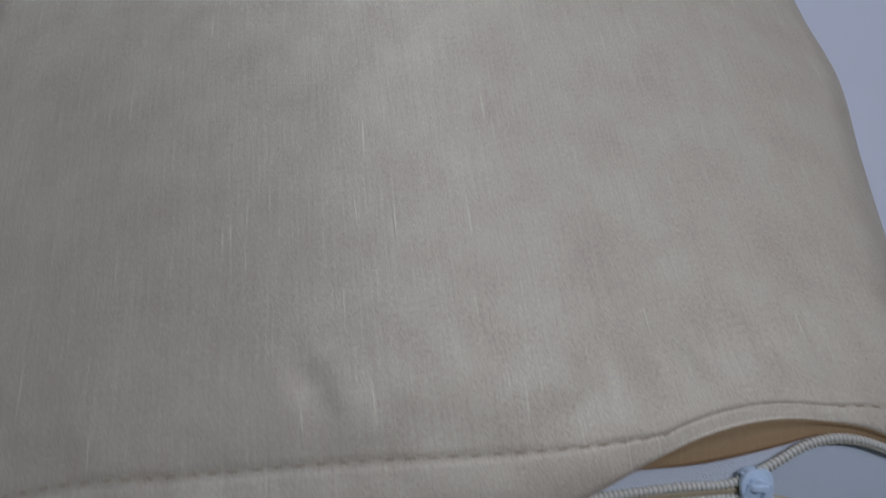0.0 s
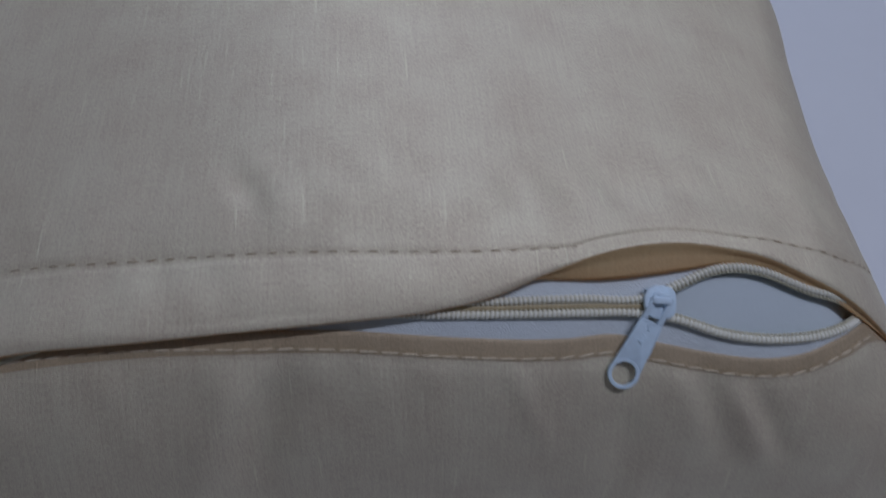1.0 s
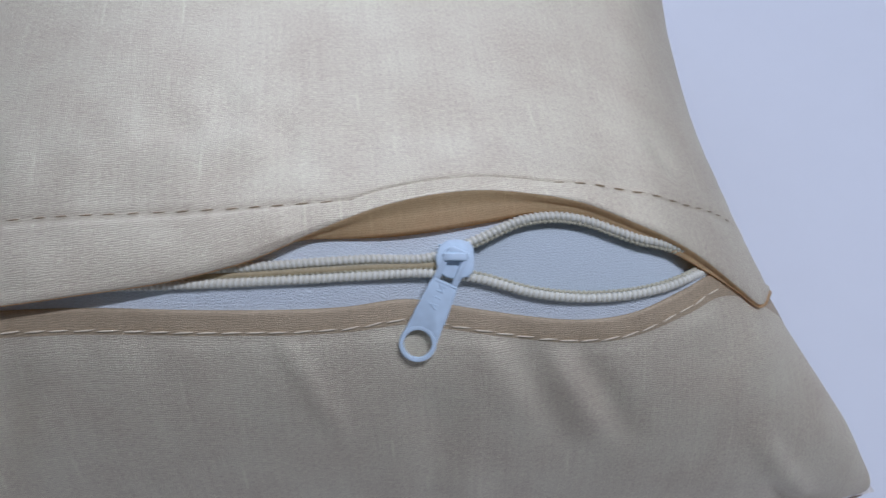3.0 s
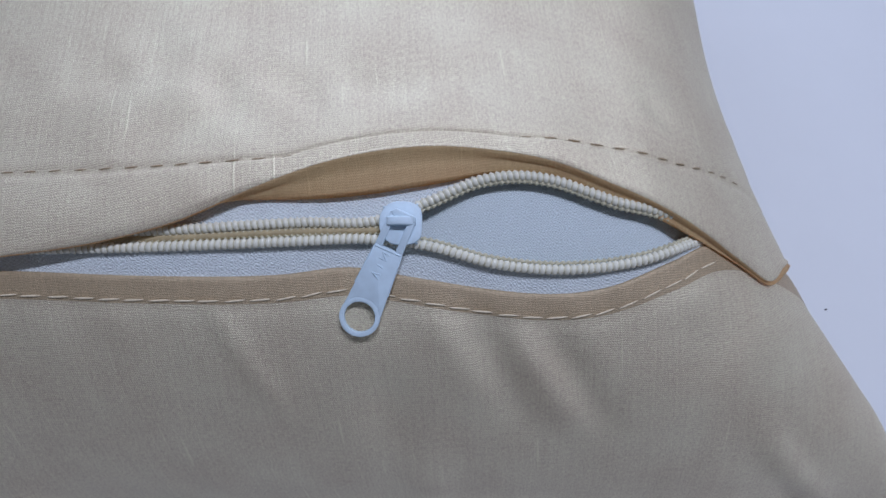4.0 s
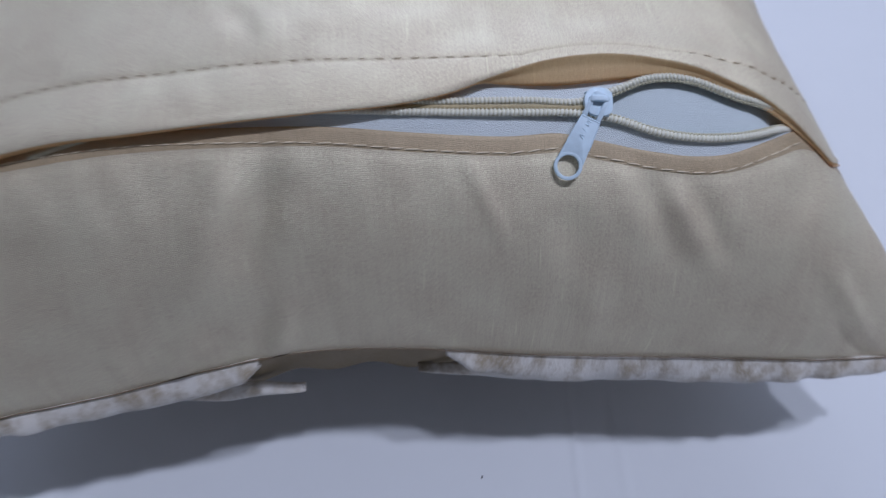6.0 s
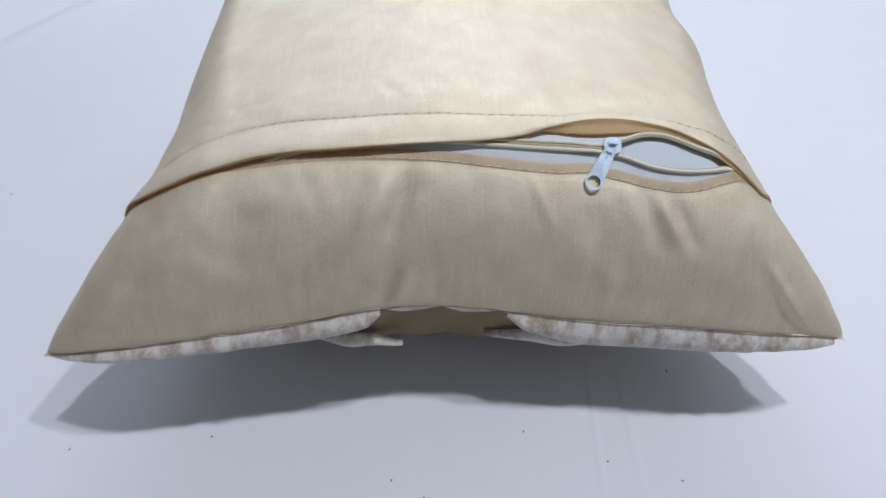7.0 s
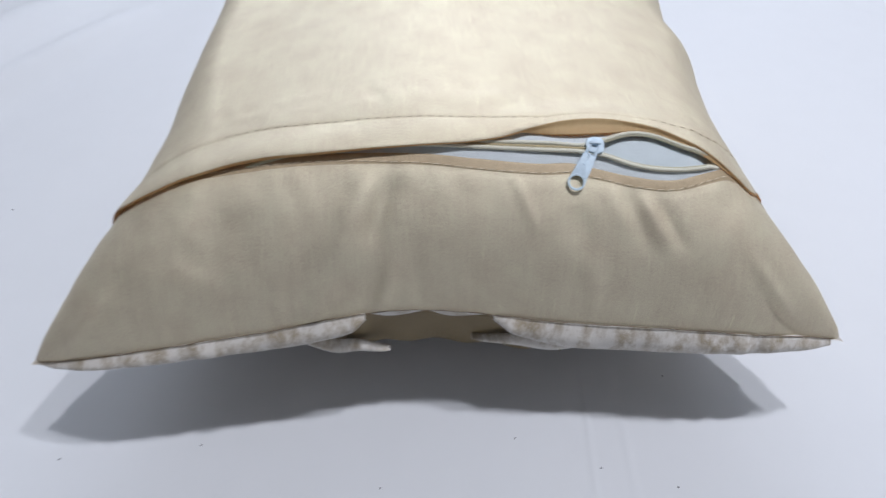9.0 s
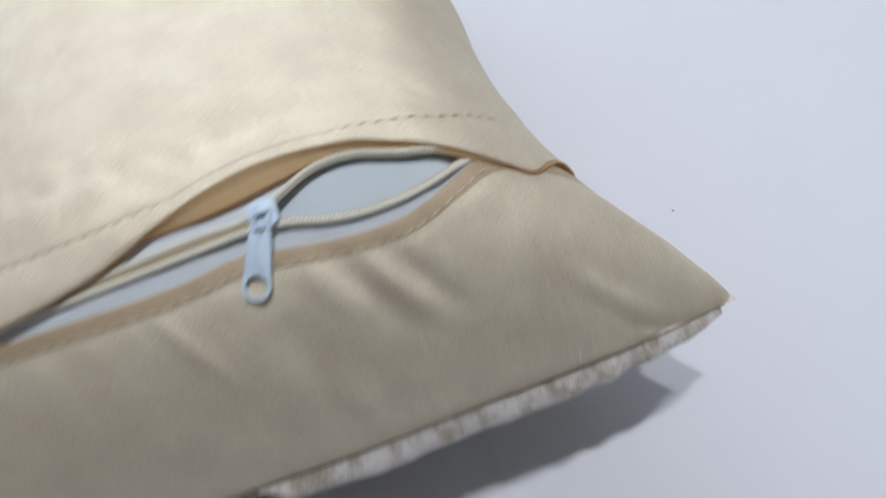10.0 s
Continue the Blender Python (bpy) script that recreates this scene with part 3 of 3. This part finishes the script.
def coil(name, line, sign):
    """A nylon coil: a core cord and the turns round it."""
    xs = np.linspace(-0.09, 0.139, 300)
    core = tube(name, on_top(xs, line(xs), 0.0005 - coil_sink(xs), False), 0.00088, coil_olive, cushion, "cream nylon zip coil")
    bead_x = np.linspace(-0.02, 0.1390, 1400)
    bumps = 0.00040 + 0.00016 * np.sin(2 * math.pi * bead_x / 0.00118)
    tube("coil_edge", on_top(bead_x, line(bead_x) + sign * 0.00115, 0.0004 - coil_sink(bead_x), False), bumps, coil_olive, core, "olive beaded inner edge of the coil", sides=6)
    fine = np.linspace(-0.012, 0.1390, 3000)
    pts = on_top(fine, line(fine), 0.0007 - coil_sink(fine), False)
    run = np.concatenate([[0], np.cumsum(np.linalg.norm(np.diff(pts, axis=0), axis=1))])
    for s in np.arange(0, run[-1], 0.00122):
        k = min(int(np.searchsorted(run, s)), len(fine) - 2)
        t = Vector(pts[k + 1] - pts[k]).normalized()
        n = Vector(normal_at(fine[k:k + 1], line(fine[k:k + 1]))[0])
        b = n.cross(t).normalized()
        n = t.cross(b)
        b2 = (b + 0.45 * sign * t).normalized()
        ob = new("tooth", TOOTH)
        ob.parent = core
        ob.matrix_local = Matrix(((t.x, b2.x, n.x, pts[k][0]), (t.y, b2.y, n.y, pts[k][1]), (t.z, b2.z, n.z, pts[k][2]), (0, 0, 0, 1)))
    return core


coil("lower_coil", lower_coil, 1)
coil("upper_coil", upper_coil, -1)


def finish(ob, width=0.00025, segments=2):
    mod = ob.modifiers.new("rounded", "BEVEL")
    mod.width, mod.segments, mod.limit_method, mod.angle_limit = width, segments, "ANGLE", radians(40)
    for p in ob.data.polygons:
        p.use_smooth = True
    return ob


def zip_slider():
    x0, y0 = 0.0727, 0.0549
    n = Vector(normal_at(np.array([x0]), np.array([y0]))[0])
    along = Vector((0.99, -0.08, -0.08))
    along = (along - n * along.dot(n)).normalized()
    across = n.cross(along).normalized()
    here = Vector(on_top(np.array([x0]), np.array([y0]), 0.0008, False)[0])
    m = Matrix(((along.x, across.x, n.x, here.x), (along.y, across.y, n.y, here.y), (along.z, across.z, n.z, here.z), (0, 0, 0, 1)))
    # body: a shield that narrows to the closed side, with a rear notch
    bm = bmesh.new()
    out = []
    for k in range(40):
        a = 2 * math.pi * k / 40
        c, s = math.cos(a), math.sin(a)
        rx = 0.0046 if c > 0 else 0.0042
        ry = 0.0043 - 0.0008 * (c < 0) * abs(c) ** 2
        px = rx * math.copysign(abs(c) ** 0.75, c)
        if c > 0.8:
            px -= 0.0004 * (c - 0.8) / 0.2
        out.append((px, ry * math.copysign(abs(s) ** 0.8, s)))
    plate(bm, out, 0.0009, 0.0021)
    plate(bm, [(p * 0.92, q * 0.92) for p, q in out], -0.0012, -0.0002)
    for s in (-1, 1):
        side = [(-0.0036, s * 0.0029), (0.0034, s * 0.0036), (0.0034, s * 0.0040), (-0.0036, s * 0.0033)]
        plate(bm, side if s > 0 else side[::-1], -0.0006, 0.0014)
    body = finish(part("zip_slider", bm, pull_white, cushion, "pale blue white painted metal zip slider"))
    body.matrix_local = m
    # bridge that holds the pull
    bm = bmesh.new()
    line = [(-0.0030, 0.0020), (-0.0026, 0.0034), (-0.0012, 0.0041), (0.0010, 0.0041), (0.0026, 0.0035), (0.0031, 0.0020)]
    prev = None
    for px, pz in line:
        w = 0.00085
        ring = [bm.verts.new((px, -w + 0.0003, pz)), bm.verts.new((px, w + 0.0003, pz)), bm.verts.new((px * 0.75, w + 0.0003, pz - 0.0010)), bm.verts.new((px * 0.75, -w + 0.0003, pz - 0.0010))]
        if prev:
            for k in range(4):
                bm.faces.new((prev[k], prev[(k + 1) % 4], ring[(k + 1) % 4], ring[k]))
        else:
            bm.faces.new(ring[::-1])
        prev = ring
    bm.faces.new(prev)
    bmesh.ops.recalc_face_normals(bm, faces=bm.faces)
    finish(part("bridge", bm, pull_white, body), 0.0003, 3)
    # the pull: a tapered tab with a round hole and a slot
    ring_at = Vector(on_top(np.array([0.0628]), np.array([0.0402]), 0.0012, False)[0])
    head = here + n * 0.0028
    down = (ring_at - head)
    reach = down.length
    down = down.normalized()
    wide = down.cross(n).normalized()
    up = wide.cross(down).normalized()
    bm = bmesh.new()
    n_seg = 48
    length, r = reach, 0.0041

    def outer(k):
        a = 2 * math.pi * k / n_seg
        return (r * math.cos(a), length + r * math.sin(a))
    hole = [(0.0031 * math.cos(2 * math.pi * k / n_seg), length + 0.0031 * math.sin(2 * math.pi * k / n_seg)) for k in range(n_seg)]
    plate(bm, [outer(k) for k in range(n_seg)], -0.0005, 0.0005, hole)
    slot_y1 = 0.0056
    left_bar = [(-0.0027, -0.0012), (-0.0014, -0.0006), (-0.0014, slot_y1), (-0.0029, slot_y1)]
    right_bar = [(0.0014, -0.0006), (0.0027, -0.0012), (0.0029, slot_y1), (0.0014, slot_y1)]
    top_bar = [(-0.0027, -0.0012), (-0.0018, -0.0022), (0.0018, -0.0022), (0.0027, -0.0012), (0.0014, -0.0006), (-0.0014, -0.0006)]
    lower = [(-0.0029, slot_y1), (0.0029, slot_y1), (0.0039, length - 0.0012), (0.0030, length - 0.0029), (0.0012, length - 0.0038), (-0.0012, length - 0.0038), (-0.0030, length - 0.0029), (-0.0039, length - 0.0012)]
    for shape in (left_bar, right_bar, top_bar[::-1], lower):
        plate(bm, shape, -0.0005, 0.0005)
    # raised rim line and worn marks on the face
    for px0, py0, px1, py1 in ((-0.0027, 0.0060, 0.0027, 0.0060), (-0.0029, 0.0060, -0.0036, 0.0145), (0.0029, 0.0060, 0.0036, 0.0145), (-0.0007, 0.0068, 0.0009, 0.0066), (0.0009, 0.0066, -0.0005, 0.0080), (-0.0005, 0.0080, 0.0011, 0.0079),
                               (-0.0004, 0.0096, 0.0010, 0.0093), (-0.0006, 0.0110, 0.0012, 0.0112), (0.0012, 0.0112, -0.0006, 0.0121)):
        q = Vector((-(py1 - py0), px1 - px0)).normalized() * 0.00012
        plate(bm, [(px0 - q.x, py0 - q.y), (px1 - q.x, py1 - q.y), (px1 + q.x, py1 + q.y), (px0 + q.x, py0 + q.y)], 0.0004, 0.00066)
    bmesh.ops.recalc_face_normals(bm, faces=bm.faces)
    pull = finish(part("pull_tab", bm, pull_white, body, "pale blue white pull tab with a round hole"), 0.0002, 2)
    world_m = Matrix(((wide.x, down.x, up.x, head.x), (wide.y, down.y, up.y, head.y), (wide.z, down.z, up.z, head.z), (0, 0, 0, 1)))
    pull.matrix_local = m.inverted() @ world_m


zip_slider()


# ---- stitches ----
def stitch_mesh(length, material):
    bm = bmesh.new()
    bmesh.ops.create_uvsphere(bm, u_segments=6, v_segments=5, radius=1.0)
    for v in bm.verts:
        x, y, z = v.co
        v.co = (z * length / 2, y * 0.00020, x * 0.00017 - 0.00008 * (abs(z) ** 3))
    me = bpy.data.meshes.new("stitch")
    bm.to_mesh(me)
    bm.free()
    me.materials.append(material)
    me.polygons.foreach_set("use_smooth", [True] * len(me.polygons))
    return me


STITCH_CREAM, STITCH_TAN = stitch_mesh(0.0044, thread_cream), stitch_mesh(0.0028, thread_tan)


def stitches(owner, mesh, line, x0, x1, lift, pitch=0.0050):
    fine = np.linspace(x0, x1, 4000)
    pts = on_top(fine, line(fine), lift(fine) if callable(lift) else lift)
    run = np.concatenate([[0], np.cumsum(np.linalg.norm(np.diff(pts, axis=0), axis=1))])
    for s in np.arange(0.001, run[-1] - pitch, pitch):
        k = int(np.searchsorted(run, s + random.uniform(-0.0003, 0.0003)))
        j = int(np.searchsorted(run, s + 0.002))
        t = Vector(pts[j] - pts[k]).normalized()
        n = Vector(normal_at(fine[k:k + 1], line(fine[k:k + 1]))[0])
        b = n.cross(t).normalized()
        n = t.cross(b)
        ob = new("stitch", mesh)
        ob.parent = owner
        c = pts[k]
        ob.matrix_local = Matrix(((t.x, b.x, n.x, c[0]), (t.y, b.y, n.y, c[1]), (t.z, b.z, n.z, c[2]), (0, 0, 0, 1))) @ pose(0, 0, 0, 0, 0, random.uniform(1, 6))


def back_lift(x):
    away = np.clip((back_hem(x) - flap_edge(x)) / 0.020, 0, 1)
    return 0.0004 + (flap_lift(x) - 0.0006) * (0.5 + 0.5 * np.cos(math.pi * away))


def back_hem(x):
    return np.maximum(hem_line(x), flap_edge(x) + 0.0035) - 0.0003


stitches(front, STITCH_CREAM, lambda x: lower_edge(x) - 0.0034, -0.14, 0.140, 0.0003)
stitches(back, STITCH_TAN, back_hem, -0.14, 0.056, lambda x: back_lift(x))
stitches(back, STITCH_TAN, back_hem, 0.098, 0.152, lambda x: back_lift(x))


# ---- velvet border under the front seam ----
def velvet_border(x0, x1, hang):
    """A soft roll of velvet that hangs from the seam."""
    xs = np.linspace(x0, x1, 220)
    drop = hang(xs)
    rows = []
    soft = crumple(xs, 0 * xs, CRUMPLE_FINE) * 0.0006 + crumple(xs, 0 * xs, CRUMPLE_BROAD) * 0.0005
    for t in np.linspace(0, 1, 16):
        fat = np.clip(drop / 0.012, 0.15, 1)
        out = (0.0055 * math.sin(math.pi * min(1, t * 0.95)) + soft * math.sin(math.pi * t)) * fat
        y = front_y(xs) + 0.0004 - out + 0.003 * t ** 3
        z = seam_z(xs) + 0.0006 - (drop + 0.0006) * t + 0.0005 * soft / 0.0006 * t
        rows.append(np.stack([xs, y, z], -1))
    pts = np.array(rows)[::-1]
    return cloth("velvet_border", pts, arc_uv(pts, np.broadcast_to(xs, pts.shape[:2])), velvet_white, cushion, "white crushed velvet border with brown patches", thick=0.0016)


velvet_border(-0.1985, -0.038, through_points([-0.206, -0.2, -0.18, -0.15, -0.1, -0.06, -0.045, -0.038], [0.001, 0.003, 0.008, 0.011, 0.014, 0.016, 0.013, 0.006]))
velvet_border(0.026, 0.1985, through_points([0.026, 0.035, 0.05, 0.1, 0.15, 0.18, 0.2, 0.206], [0.005, 0.013, 0.019, 0.022, 0.018, 0.012, 0.005, 0.001]))


def side_border(sign):
    """A thin fuzzy roll of velvet along a side seam."""
    ys = np.linspace(0.016, 0.405, 200)
    line = (east_side if sign > 0 else west_side)(ys)
    soft = crumple(ys, 0.3 * ys, CRUMPLE_FINE) * 0.0005 + crumple(ys, 0 * ys, CRUMPLE_BROAD) * 0.0005
    seam = seam_z(sign * line)
    rows = []
    for t in np.linspace(0, 1, 12):
        a = math.pi * (0.35 - 1.2 * t)
        rows.append(np.stack([sign * (line - 0.0006 + (0.0030 + soft) * math.cos(a)), ys, seam - 0.0028 + (0.0030 + soft) * math.sin(a)], -1))
    pts = np.array(rows)[::-sign]
    return cloth("side_border", pts, arc_uv(pts, np.broadcast_to(ys, pts.shape[:2])), velvet_white, cushion, "thin white velvet edge along the side seam", thick=0.0008)


side_border(1)
side_border(-1)

# A thin dark cord stands in for the shade in the seam groove.
seam_x = np.linspace(-0.2, 0.2, 400)
wander = 0.00025 * crumple(seam_x, 0 * seam_x, CRUMPLE_FINE)
tube("seam_shade_line", np.stack([seam_x, front_y(seam_x) - 0.0006, seam_z(seam_x) + 0.0006 + wander], -1), 0.00022, seam_crease_shade, cushion, "dark brown line for the shade in the front seam crease", sides=6)


def loose_flap(x0, x1, z_in, z_out, y_out):
    """A loose corner of the velvet that hangs beside the gap."""
    xs = np.linspace(x0, x1, 60)
    s = (xs - x0) / (x1 - x0)
    rows = []
    for t in np.linspace(0, 1, 12):
        wide = 0.011 * np.sin(math.pi * (0.04 + 0.94 * s)) ** 0.7 * (1.15 - 0.5 * s) + 0.0006
        y = front_y(xs) - 0.002 - y_out * s + 0.0035 * (2 * t - 1) ** 2
        z = seam_z(xs) - z_in - (z_out - z_in) * s - wide * t + 0.0009 * np.sin(s * 11 + 1)
        rows.append(np.stack([xs, y, z], -1))
    pts = np.array(rows) if x1 < x0 else np.array(rows)[::-1]
    return cloth("velvet_flap", pts, arc_uv(pts, np.broadcast_to(xs, pts.shape[:2])), velvet_white, cushion, "loose white velvet corner", thick=0.0014)


loose_flap(-0.070, -0.027, 0.011, 0.027, 0.001)
loose_flap(0.080, 0.016, 0.011, 0.020, -0.002)


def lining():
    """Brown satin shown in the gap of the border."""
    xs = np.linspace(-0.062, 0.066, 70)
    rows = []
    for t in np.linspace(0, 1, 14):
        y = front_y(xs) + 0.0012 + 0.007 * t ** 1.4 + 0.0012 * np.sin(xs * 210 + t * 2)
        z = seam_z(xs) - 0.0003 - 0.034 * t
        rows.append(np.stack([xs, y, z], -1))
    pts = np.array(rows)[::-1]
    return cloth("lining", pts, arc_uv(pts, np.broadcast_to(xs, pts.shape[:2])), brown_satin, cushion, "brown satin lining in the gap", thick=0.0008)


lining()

# ---- lint on the sheet ----
LINT = [(-0.133, -0.011), (-0.207, -0.016), (-0.034, -0.039), (-0.017, -0.049), (0.084, -0.033), (0.04, -0.014), (0.135, 0.023), (0.122, -0.045), (0.245, 0.081), (-0.33, 0.195)]


def lint_speck():
    bm = bmesh.new()
    bmesh.ops.create_icosphere(bm, subdivisions=2, radius=1.0)
    for v in bm.verts:
        w = 1 + 0.4 * noise.noise(v.co * 2.0)
        v.co = (v.co.x * 0.0007 * w, v.co.y * 0.0004 * w, v.co.z * 0.0003 * w)
    ob = part("lint", bm, lint_dark)
    return tagged(ob, "tiny dark speck of lint on the sheet", "lint", "lint on the sheet")


speck = lint_speck()
for k, (lx, ly) in enumerate(LINT):
    z = float(sheet_height(np.array(lx), np.array(ly))) + 0.0002
    m = pose(lx, ly, z, 0, 0, 47 * k)
    if k == 0:
        speck.matrix_basis = m
    else:
        copy_thing(speck, m)
